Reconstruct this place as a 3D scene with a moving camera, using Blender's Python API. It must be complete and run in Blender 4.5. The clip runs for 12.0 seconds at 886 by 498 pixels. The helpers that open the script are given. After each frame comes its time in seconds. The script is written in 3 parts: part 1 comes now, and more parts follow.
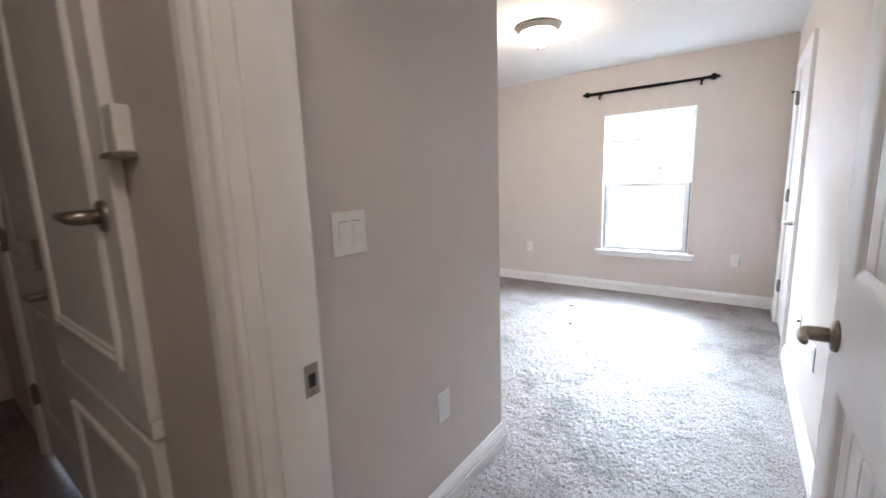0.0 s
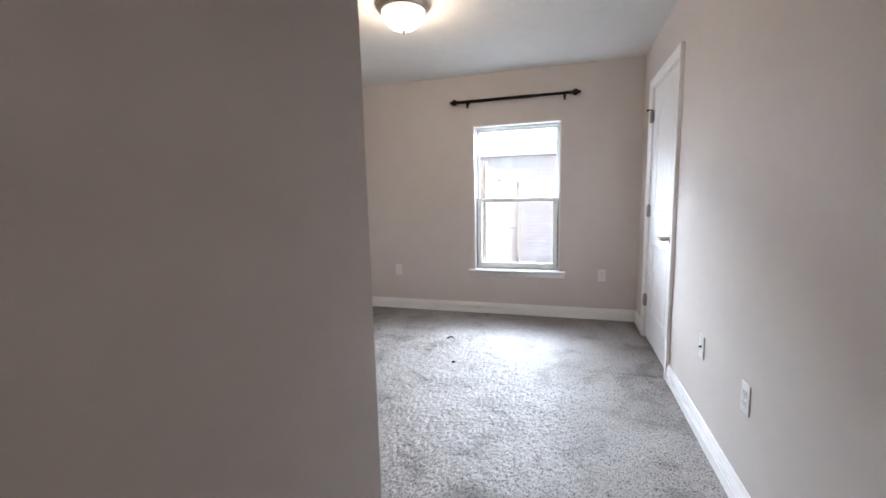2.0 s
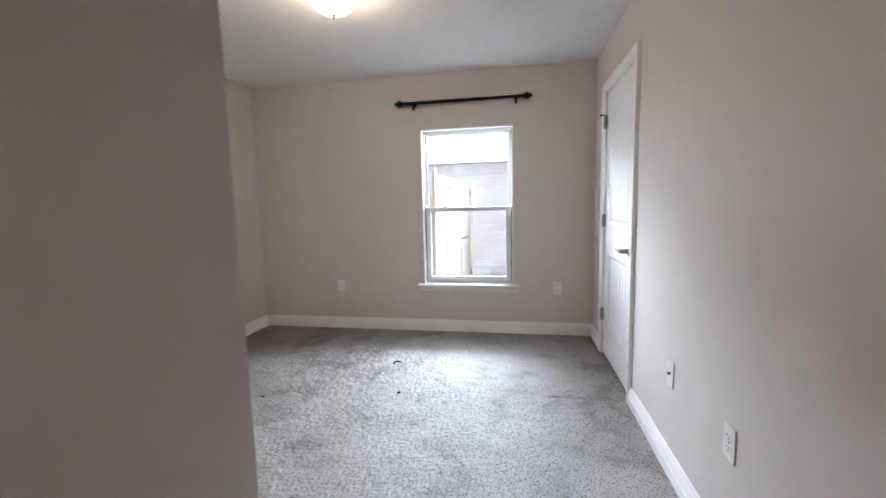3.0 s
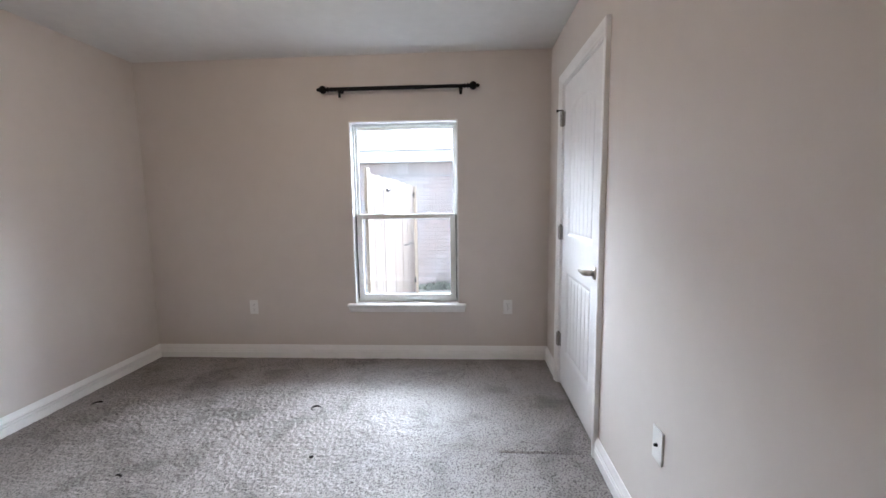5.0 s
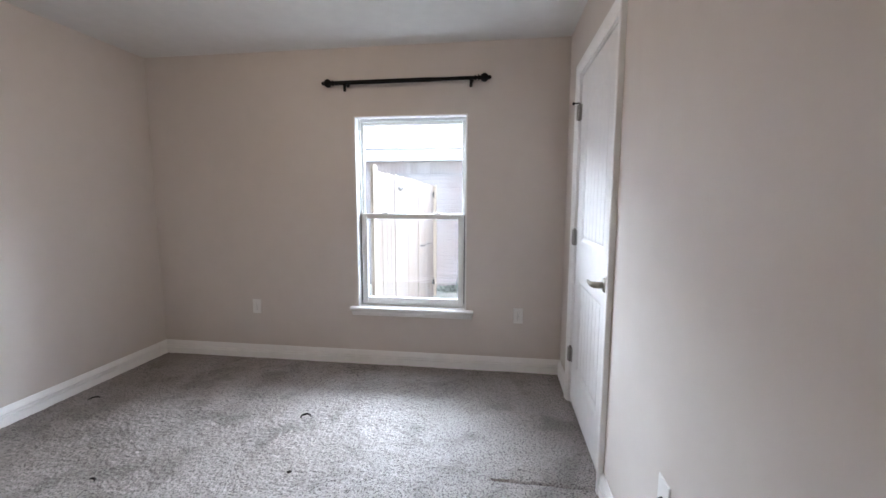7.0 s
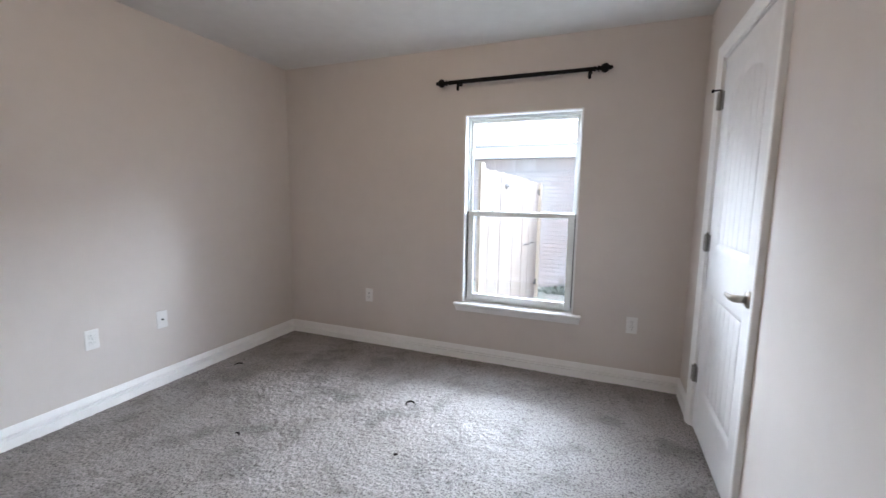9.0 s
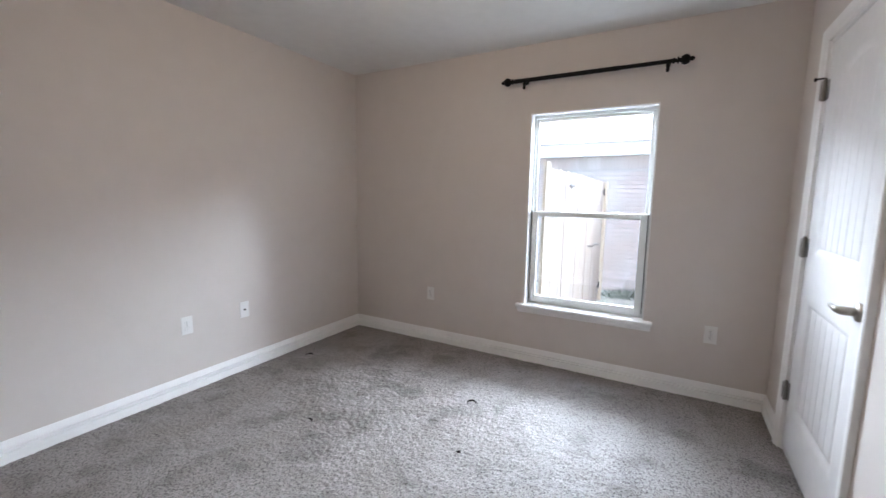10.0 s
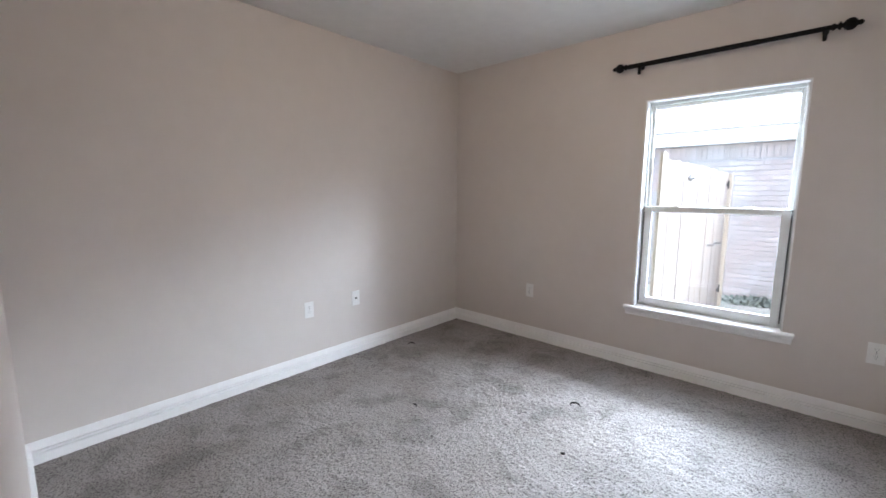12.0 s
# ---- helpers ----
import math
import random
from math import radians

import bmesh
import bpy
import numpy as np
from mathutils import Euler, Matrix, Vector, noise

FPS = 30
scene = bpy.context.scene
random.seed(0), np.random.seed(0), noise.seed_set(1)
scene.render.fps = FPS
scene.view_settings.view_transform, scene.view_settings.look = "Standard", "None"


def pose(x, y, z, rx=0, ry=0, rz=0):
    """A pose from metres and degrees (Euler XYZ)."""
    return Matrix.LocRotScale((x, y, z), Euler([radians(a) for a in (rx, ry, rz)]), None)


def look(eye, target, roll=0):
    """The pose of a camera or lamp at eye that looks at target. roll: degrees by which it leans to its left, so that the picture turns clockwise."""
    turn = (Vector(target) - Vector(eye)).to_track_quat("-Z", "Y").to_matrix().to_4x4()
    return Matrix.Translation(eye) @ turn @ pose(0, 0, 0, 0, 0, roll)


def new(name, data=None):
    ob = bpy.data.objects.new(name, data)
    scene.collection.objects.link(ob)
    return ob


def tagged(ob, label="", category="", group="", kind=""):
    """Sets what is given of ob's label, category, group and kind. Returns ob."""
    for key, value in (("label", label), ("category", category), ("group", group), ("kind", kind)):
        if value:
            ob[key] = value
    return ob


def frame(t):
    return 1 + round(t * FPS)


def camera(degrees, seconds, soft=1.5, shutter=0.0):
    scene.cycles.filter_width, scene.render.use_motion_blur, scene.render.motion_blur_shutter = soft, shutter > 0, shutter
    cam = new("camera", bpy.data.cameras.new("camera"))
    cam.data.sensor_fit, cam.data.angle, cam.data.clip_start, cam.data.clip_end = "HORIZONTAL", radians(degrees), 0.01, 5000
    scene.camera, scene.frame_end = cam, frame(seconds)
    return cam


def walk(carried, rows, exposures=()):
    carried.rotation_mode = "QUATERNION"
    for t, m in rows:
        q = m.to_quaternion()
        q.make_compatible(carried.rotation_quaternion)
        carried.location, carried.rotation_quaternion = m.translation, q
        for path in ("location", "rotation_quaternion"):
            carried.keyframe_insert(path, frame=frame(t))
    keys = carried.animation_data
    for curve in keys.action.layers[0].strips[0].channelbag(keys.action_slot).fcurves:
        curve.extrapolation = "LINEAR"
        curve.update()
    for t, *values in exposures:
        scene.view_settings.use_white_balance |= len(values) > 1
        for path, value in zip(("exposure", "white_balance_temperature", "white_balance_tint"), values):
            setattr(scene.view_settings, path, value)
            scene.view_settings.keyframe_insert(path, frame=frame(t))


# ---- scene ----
cam = camera(95.2, 12.0, shutter=0.5)

PATH = [
    (0, (-0.303, 0.297, 1.285), (-1.476, 1.885, 0.962), -1.9),
    (0.5, (-0.416, 0.437, 1.288), (-1.449, 2.121, 0.975), -1.9),
    (1, (-0.517, 0.582, 1.256), (-1.383, 2.361, 0.961), -1.7),
    (1.5, (-0.602, 0.741, 1.262), (-1.302, 2.594, 0.985), -1.4),
    (2, (-0.657, 0.9, 1.255), (-1.23, 2.799, 0.995), -1.4),
    (2.5, (-0.672, 1.059, 1.26), (-1.132, 2.99, 1.014), -1.4),
    (3, (-0.665, 1.228, 1.262), (-1.025, 3.182, 1.035), -1.4),
    (5, (-0.64, 1.777, 1.313), (-0.753, 3.76, 1.078), -0.8),
    (5.5, (-0.609, 1.85, 1.308), (-0.725, 3.834, 1.076), -0.6),
    (6, (-0.561, 1.903, 1.304), (-0.711, 3.884, 1.079), -0.4),
    (6.5, (-0.493, 1.953, 1.31), (-0.697, 3.929, 1.076), -0.2),
    (7, (-0.47, 1.978, 1.311), (-0.737, 3.946, 1.077), 0.1),
    (9, (-0.528, 1.978, 1.315), (-1.259, 3.822, 1.064), 0.8),
    (9.5, (-0.555, 1.962, 1.316), (-1.409, 3.752, 1.061), 0.8),
    (10, (-0.575, 1.944, 1.317), (-1.551, 3.671, 1.06), 0.8),
    (10.5, (-0.592, 1.926, 1.324), (-1.677, 3.585, 1.059), 0.8),
    (11, (-0.601, 1.912, 1.315), (-1.785, 3.503, 1.051), 0.6),
    (11.5, (-0.619, 1.898, 1.321), (-1.882, 3.424, 1.045), 0.3),
    (12, (-0.631, 1.89, 1.313), (-1.964, 3.354, 1.034), 0.1),
]
walk(cam, [(t, look(eye, target, roll)) for t, eye, target, roll in PATH],
     [(0.0, 3.80, 5950, 10), (0.5, 3.50, 5980, 11), (1.0, 3.22, 6040, 12), (2.0, 2.90, 6180, 12), (3.0, 2.74, 6180, 12), (5.0, 2.57, 6240, 13),
      (7.0, 2.55, 6240, 13), (9.0, 2.58, 6160, 12), (12.0, 2.67, 6160, 12)])

# ---- world, sun, large lights ----
world = bpy.data.worlds.new("daylight")
scene.world = world
world.use_nodes = True
wn = world.node_tree.nodes
sky = wn.new("ShaderNodeTexSky")
sky.sky_type = "NISHITA"
sky.sun_disc = False
sky.sun_elevation = radians(63)
sky.sun_rotation = radians(151)
wn["Background"].inputs["Strength"].default_value = 0.14
world.node_tree.links.new(sky.outputs["Color"], wn["Background"].inputs["Color"])

sun = new("sun", bpy.data.lights.new("sun", "SUN"))
sun.data.energy, sun.data.angle, sun.data.color = 0.55, radians(30), (1.0, 0.95, 0.89)
sun.matrix_world = look((0.25, -0.45, 1.0), (0, 0, 0))

# added unseen area lamp, standing in for the sky's light that comes down through the window opening
sky_lamp = new("window_daylight", bpy.data.lights.new("window_daylight", "AREA"))
sky_lamp.data.shape, sky_lamp.data.size, sky_lamp.data.size_y = "RECTANGLE", 22.0, 2.75
sky_lamp.data.energy, sky_lamp.data.color = 2250.0, (0.80, 0.90, 1.0)
sky_lamp.matrix_world = look((-0.9, 11.0, 5.16), (-0.9, 5.0, 1.9))

bulb = new("ceiling_bulb", bpy.data.lights.new("ceiling_bulb", "POINT"))
bulb.data.energy, bulb.data.color, bulb.data.shadow_soft_size = 1.55, (1.0, 0.76, 0.52), 0.09
bulb.location = (-1.62, 3.37, 2.280)

hall_bulb = new("hall_bulb", bpy.data.lights.new("hall_bulb", "POINT"))
hall_bulb.data.energy, hall_bulb.data.color, hall_bulb.data.shadow_soft_size = 0.68, (1.0, 0.80, 0.64), 0.06
hall_bulb.location = (-0.22, 0.16, 2.30)

# ---- materials ----
def material(name, base, rough=0.6, metal=0.0, vary=0.06, grain=40.0, bump=0.0, bump_scale=200.0,
             second=None, patch=2.0, contrast=0.35, coat=0.0, spec=0.5, detail=4.0, warp=0.0):
    """Principled material, varied by a broad and a fine noise, with a fine relief."""
    m = bpy.data.materials.new(name)
    m.use_nodes = True
    n, l = m.node_tree.nodes, m.node_tree.links
    p = n["Principled BSDF"]
    p.inputs["Roughness"].default_value, p.inputs["Metallic"].default_value = rough, metal
    p.inputs["Coat Weight"].default_value = coat
    p.inputs["Specular IOR Level"].default_value = spec
    geo = n.new("ShaderNodeNewGeometry")
    broad, fine = n.new("ShaderNodeTexNoise"), n.new("ShaderNodeTexNoise")
    broad.inputs["Scale"].default_value, fine.inputs["Scale"].default_value = patch, grain
    broad.inputs["Detail"].default_value, broad.inputs["Distortion"].default_value = detail, warp
    for t in (broad, fine):
        l.new(geo.outputs["Position"], t.inputs["Vector"])
    ramp = n.new("ShaderNodeValToRGB")
    ramp.color_ramp.elements[0].position, ramp.color_ramp.elements[1].position = 0.5 - contrast / 2, 0.5 + contrast / 2
    two = second or tuple(c * (1 - vary) for c in base)
    ramp.color_ramp.elements[0].color, ramp.color_ramp.elements[1].color = (*two, 1), (*base, 1)
    l.new(broad.outputs["Fac"], ramp.inputs["Fac"])
    mix = n.new("ShaderNodeMix")
    mix.data_type, mix.blend_type = "RGBA", "MULTIPLY"
    mix.inputs["Factor"].default_value = 1.0
    shade = n.new("ShaderNodeMapRange")
    shade.inputs["From Min"].default_value, shade.inputs["From Max"].default_value = 0.3, 0.7
    shade.inputs["To Min"].default_value, shade.inputs["To Max"].default_value = 1 - vary, 1 + vary
    l.new(fine.outputs["Fac"], shade.inputs["Value"])
    l.new(ramp.outputs["Color"], mix.inputs["A"])
    l.new(shade.outputs["Result"], mix.inputs["B"])
    l.new(mix.outputs["Result"], p.inputs["Base Color"])
    if bump:
        tex, bmp = n.new("ShaderNodeTexNoise"), n.new("ShaderNodeBump")
        tex.inputs["Scale"].default_value, tex.inputs["Detail"].default_value = bump_scale, 3.0
        bmp.inputs["Strength"].default_value, bmp.inputs["Distance"].default_value = bump, 0.002
        l.new(geo.outputs["Position"], tex.inputs["Vector"])
        l.new(tex.outputs["Fac"], bmp.inputs["Height"])
        l.new(bmp.outputs["Normal"], p.inputs["Normal"])
    return m


def random_tint(m, low, high):
    """Multiplies a material's colour by a value of its own for each object."""
    n, l = m.node_tree.nodes, m.node_tree.links
    p = n["Principled BSDF"]
    source = p.inputs["Base Color"].links[0].from_socket
    info, rng, mix = n.new("ShaderNodeObjectInfo"), n.new("ShaderNodeMapRange"), n.new("ShaderNodeMix")
    rng.inputs["To Min"].default_value, rng.inputs["To Max"].default_value = low, high
    mix.data_type, mix.blend_type = "RGBA", "MULTIPLY"
    mix.inputs["Factor"].default_value = 1.0
    l.new(info.outputs["Random"], rng.inputs["Value"])
    l.new(source, mix.inputs["A"])
    l.new(rng.outputs["Result"], mix.inputs["B"])
    l.new(mix.outputs["Result"], p.inputs["Base Color"])
    return m


WALL = material("wall_paint", (0.640, 0.588, 0.549), 0.62, vary=0.012, grain=9, bump=0.12, bump_scale=150, patch=0.9, spec=0.35)
CEIL = material("ceiling_paint", (0.74, 0.73, 0.71), 0.85, vary=0.02, grain=12, bump=0.35, bump_scale=120, patch=1.0, spec=0.2)
TRIM = material("trim_paint", (0.88, 0.872, 0.862), 0.32, vary=0.02, grain=14, bump=0.05, bump_scale=60, patch=2.0)
DOOR = material("door_paint", (0.80, 0.79, 0.785), 0.48, vary=0.02, grain=20, bump=0.10, bump_scale=320, patch=2.0)
VINYL = material("window_vinyl", (0.74, 0.755, 0.745), 0.30, vary=0.02, grain=25, patch=3.0)
PLATE = material("plate_plastic", (0.80, 0.79, 0.77), 0.28, vary=0.015, grain=60)
SLOT = material("slot_dark", (0.012, 0.012, 0.012), 0.5, vary=0.1)
HINGE = material("satin_nickel_hinge", (0.30, 0.28, 0.255), 0.38, 0.9, vary=0.15, grain=120, bump=0.1, bump_scale=500)
NICKEL = material("brushed_nickel", (0.38, 0.345, 0.30), 0.32, 1.0, vary=0.08, grain=150, bump=0.1, bump_scale=600)
BLACK = material("black_iron", (0.006, 0.006, 0.007), 0.55, 0.0, spec=0.15, vary=0.2, grain=80, bump=0.1, bump_scale=300)
PINE = random_tint(material("pine_board", (0.305, 0.258, 0.228), 0.75, vary=0.06, grain=30, bump=0.3, bump_scale=90,
                            second=(0.295, 0.228, 0.184), patch=3.0), 0.92, 1.05)
BRICK = random_tint(material("brick_clay", (0.47, 0.425, 0.41), 0.85, vary=0.08, grain=60, bump=0.4, bump_scale=150,
                             second=(0.46, 0.38, 0.355), patch=1.2, contrast=0.2), 0.86, 1.07)
MORTAR = material("mortar", (0.41, 0.385, 0.375), 0.9, vary=0.1, grain=90, bump=0.4)
SHINGLE = material("roof_shingle", (0.42, 0.40, 0.39), 0.9, vary=0.2, grain=60, bump=0.5, bump_scale=250, second=(0.30, 0.28, 0.27), patch=6.0)
GRASS = material("lawn", (0.30, 0.33, 0.28), 0.9, vary=0.2, grain=40, bump=0.6, bump_scale=60, second=(0.36, 0.36, 0.32), patch=2.0)
WEED = material("weed_leaf", (0.19, 0.215, 0.18), 0.7, vary=0.3, grain=50)
STEEL = material("galvanised_steel", (0.30, 0.30, 0.30), 0.4, 0.9, vary=0.15, grain=60)
WARM_PINE = material("treated_pine_post", (0.50, 0.42, 0.335), 0.7, vary=0.08, grain=30, bump=0.3, bump_scale=90, second=(0.48, 0.385, 0.30), patch=4.0)
# dark colour for the painted shade between fence boards
GAP_SHADE = material("fence_gap_shade", (0.15, 0.125, 0.10), 0.9, vary=0.2)
# near-black, for the lint and for the painted shade of dents
LINT_DENT = material("lint_and_dent_shade", (0.02, 0.018, 0.016), 0.9, vary=0.2)

CARPET = material("carpet_pile", (0.302, 0.272, 0.261), 0.62, vary=0.20, grain=190, bump=0.8, bump_scale=330,
                  second=(0.260, 0.231, 0.217), patch=2.4, contrast=0.20, spec=0.62, detail=9.0, warp=0.35)

# shade between the tufts put into the colour, and trodden smudges where the pile lies flat and dull
cn, cl = CARPET.node_tree.nodes, CARPET.node_tree.links
cp = cn["Principled BSDF"]
pile_geo = cn.new("ShaderNodeNewGeometry")


def pile_mask(scale, detail, warp, low, high, least, most):
    tex, rng_ = cn.new("ShaderNodeTexNoise"), cn.new("ShaderNodeMapRange")
    tex.inputs["Scale"].default_value, tex.inputs["Detail"].default_value, tex.inputs["Distortion"].default_value = scale, detail, warp
    rng_.inputs["From Min"].default_value, rng_.inputs["From Max"].default_value = low, high
    rng_.inputs["To Min"].default_value, rng_.inputs["To Max"].default_value = least, most
    cl.new(pile_geo.outputs["Position"], tex.inputs["Vector"])
    cl.new(tex.outputs["Fac"], rng_.inputs["Value"])
    return rng_.outputs["Result"]


tuft_shade = pile_mask(135.0, 3.0, 0.0, 0.38, 0.49, 0.33, 1.06)
smudges = pile_mask(4.6, 8.0, 0.5, 0.33, 0.50, 0.70, 1.0)
# painted tuft shade times the trodden smudges
worn = cn.new("ShaderNodeMath")
worn.operation = "MULTIPLY"
cl.new(tuft_shade, worn.inputs[0])
cl.new(smudges, worn.inputs[1])
pile_mix, gloss = cn.new("ShaderNodeMix"), cn.new("ShaderNodeMath")
pile_mix.data_type, pile_mix.blend_type = "RGBA", "MULTIPLY"
pile_mix.inputs["Factor"].default_value = 1.0
cl.new(cp.inputs["Base Color"].links[0].from_socket, pile_mix.inputs["A"])
cl.new(worn.outputs["Value"], pile_mix.inputs["B"])
cl.new(pile_mix.outputs["Result"], cp.inputs["Base Color"])
gloss.operation = "MULTIPLY"
gloss.inputs[1].default_value = 0.60
cl.new(worn.outputs["Value"], gloss.inputs[0])
cl.new(gloss.outputs["Value"], cp.inputs["Specular IOR Level"])

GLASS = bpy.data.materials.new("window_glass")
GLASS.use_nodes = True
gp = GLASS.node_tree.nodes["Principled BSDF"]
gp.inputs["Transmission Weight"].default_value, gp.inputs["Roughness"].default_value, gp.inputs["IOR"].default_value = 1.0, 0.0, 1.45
# grey tint dims the outdoors as seen from the room
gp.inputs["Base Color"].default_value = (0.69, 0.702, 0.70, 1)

BOWL = bpy.data.materials.new("lit_alabaster_glass")
BOWL.use_nodes = True
bp = BOWL.node_tree.nodes["Principled BSDF"]
bp.inputs["Base Color"].default_value, bp.inputs["Roughness"].default_value = (0.9, 0.86, 0.8, 1), 0.35
bp.inputs["Emission Color"].default_value, bp.inputs["Emission Strength"].default_value = (1.0, 0.84, 0.64, 1), 1.2


# ---- mesh helpers ----
def thing(name, label, category, at=(0, 0, 0), group="", kind="", turn=0):
    ob = new(name)
    ob.empty_display_size = 0.1
    ob.matrix_world = pose(*at, 0, 0, turn)
    return tagged(ob, label, category, group, kind)


def finish(name, bm, mat, smooth=False):
    bmesh.ops.recalc_face_normals(bm, faces=bm.faces)
    me = bpy.data.meshes.new(name)
    bm.to_mesh(me)
    bm.free()
    me.materials.append(mat)
    if smooth:
        me.polygons.foreach_set("use_smooth", [True] * len(me.polygons))
    return me


def part(name, bm, mat, parent=None, label="", smooth=False):
    """Links a bmesh as one mesh object, in the parent's own axes."""
    ob = new(name, finish(name, bm, mat, smooth))
    if parent:
        ob.parent = parent
    if label:
        ob["label"] = label
    return ob


def box(x0, x1, y0, y1, z0, z1, bevel=0.0, bm=None, segments=2):
    own = bmesh.new()
    bmesh.ops.create_cube(own, size=1.0)
    for v in own.verts:
        v.co = Vector((x0 + (v.co.x + 0.5) * (x1 - x0), y0 + (v.co.y + 0.5) * (y1 - y0), z0 + (v.co.z + 0.5) * (z1 - z0)))
    if bevel:
        bmesh.ops.bevel(own, geom=own.edges[:], offset=bevel, segments=segments, affect="EDGES", profile=0.5)
    return join(bm, own) if bm else own


def join(bm, own):
    index = {v: bm.verts.new(v.co) for v in own.verts}
    for f in own.faces:
        bm.faces.new([index[v] for v in f.verts])
    own.free()
    return bm


def lathe(profile, steps=28, axis="Z", at=(0, 0, 0), bm=None):
    """Turns (radius, height) pairs round an axis."""
    bm = bm or bmesh.new()
    rings = []
    for r, h in profile:
        ring = []
        for i in range(steps):
            a = 2 * math.pi * i / steps
            c, s = r * math.cos(a), r * math.sin(a)
            co = {"Z": (c, s, h), "X": (h, c, s), "Y": (c, h, s)}[axis]
            ring.append(bm.verts.new(Vector(co) + Vector(at)))
        rings.append(ring)
    for a, b in zip(rings, rings[1:]):
        for i in range(steps):
            bm.faces.new((a[i], a[(i + 1) % steps], b[(i + 1) % steps], b[i]))
    bm.faces.new(rings[0])
    bm.faces.new(rings[-1])
    return bm


def tube(points, radii, steps=12, flat=1.0, bm=None):
    """A round bar along points, with a radius at each; flat squeezes it across its second side."""
    bm = bm or bmesh.new()
    pts = [Vector(p) for p in points]
    rings = []
    for i, p in enumerate(pts):
        d = (pts[min(i + 1, len(pts) - 1)] - pts[max(i - 1, 0)]).normalized()
        up = Vector((0, 0, 1)) if abs(d.z) < 0.9 else Vector((0, 1, 0))
        side = d.cross(up).normalized()
        top = side.cross(d)
        rings.append([bm.verts.new(p + radii[i] * (math.cos(a) * side * flat + math.sin(a) * top))
                      for a in (2 * math.pi * k / steps for k in range(steps))])
    for a, b in zip(rings, rings[1:]):
        for i in range(steps):
            bm.faces.new((a[i], a[(i + 1) % steps], b[(i + 1) % steps], b[i]))
    bm.faces.new(rings[0])
    bm.faces.new(rings[-1])
    return bm


def moulding(profile, a, b, out, up=(0, 0, 1), mitre_a=0.0, mitre_b=0.0):
    """Runs a closed profile of (depth, height) from a to b. mitre: how far the end moves along the run for each metre of depth."""
    bm = bmesh.new()
    a, b, out, up = Vector(a), Vector(b), Vector(out), Vector(up)
    d = (b - a).normalized()
    ends = [[bm.verts.new(p + out * u + up * v + d * (k * u)) for u, v in profile] for p, k in ((a, mitre_a), (b, mitre_b))]
    n = len(profile)
    for i in range(n):
        bm.faces.new((ends[0][i], ends[0][(i + 1) % n], ends[1][(i + 1) % n], ends[1][i]))
    bm.faces.new(ends[0])
    bm.faces.new(ends[1])
    return bm


def wall(name, axis, face, back, lo, hi, z0, z1, holes=(), mat=None, label=""):
    """A wall with thickness from face to back across axis ('x' or 'y'), from lo to hi along the other, with holes (lo, hi, z0, z1) through it."""
    us = sorted({lo, hi, *(h[0] for h in holes), *(h[1] for h in holes)})
    zs = sorted({z0, z1, *(h[2] for h in holes), *(h[3] for h in holes)})
    us, zs = [u for u in us if lo <= u <= hi], [z for z in zs if z0 <= z <= z1]
    solid = {}
    for i in range(len(us) - 1):
        for j in range(len(zs) - 1):
            u, z = (us[i] + us[i + 1]) / 2, (zs[j] + zs[j + 1]) / 2
            solid[i, j] = not any(h[0] < u < h[1] and h[2] < z < h[3] for h in holes)
    bm, made = bmesh.new(), {}

    def vert(i, j, k):
        if (i, j, k) not in made:
            w = (face, back)[k]
            made[i, j, k] = bm.verts.new((w, us[i], zs[j]) if axis == "x" else (us[i], w, zs[j]))
        return made[i, j, k]

    for (i, j), full in solid.items():
        if not full:
            continue
        for k in (0, 1):
            bm.faces.new([vert(*c, k) for c in ((i, j), (i + 1, j), (i + 1, j + 1), (i, j + 1))])
        for (di, dj), (p, q) in (((-1, 0), ((i, j), (i, j + 1))), ((1, 0), ((i + 1, j), (i + 1, j + 1))),
                                 ((0, -1), ((i, j), (i + 1, j))), ((0, 1), ((i, j + 1), (i + 1, j + 1)))):
            if not solid.get((i + di, j + dj)):
                bm.faces.new((vert(*p, 0), vert(*q, 0), vert(*q, 1), vert(*p, 1)))
    return tagged(part(name, bm, mat or WALL), label, "wall", kind="structure")


# ---- the room's shell ----
H = 2.415            # ceiling
EAST, WEST, NORTH = 0.0, -3.224, 4.937
BLOCK_X, BLOCK_Y = -1.151, 1.865   # the corner of the closet block beside the entry
ENTRY0, ENTRY1 = 0.585, 0.705      # faces of the wall with the entry door
WIN = (-1.536, -0.696, 0.50, 1.93)
CLOSET = (3.750, 4.512)            # the closet door leaf along the east wall
LEAF_H = 2.035

wall("wall_north", "y", NORTH, 5.09, -3.344, 0.12, -0.15, H, [WIN], label="greige painted drywall wall with one window")
wall("wall_east", "x", EAST, 0.12, -0.75, NORTH, -0.02, H, [(CLOSET[0] - 0.022, CLOSET[1] + 0.022, -0.02, LEAF_H + 0.022)],
     label="greige painted drywall wall with a closet door")
wall("wall_west", "x", WEST, -3.344, 1.75, NORTH, -0.02, H, label="plain greige painted drywall wall")
wall("wall_south", "y", BLOCK_Y, 1.75, WEST, BLOCK_X, -0.02, H, label="greige painted drywall wall beside the entry")
wall("wall_passage", "x", BLOCK_X, -1.266, ENTRY1, 1.75, -0.02, H, label="greige painted drywall wall with a light switch")
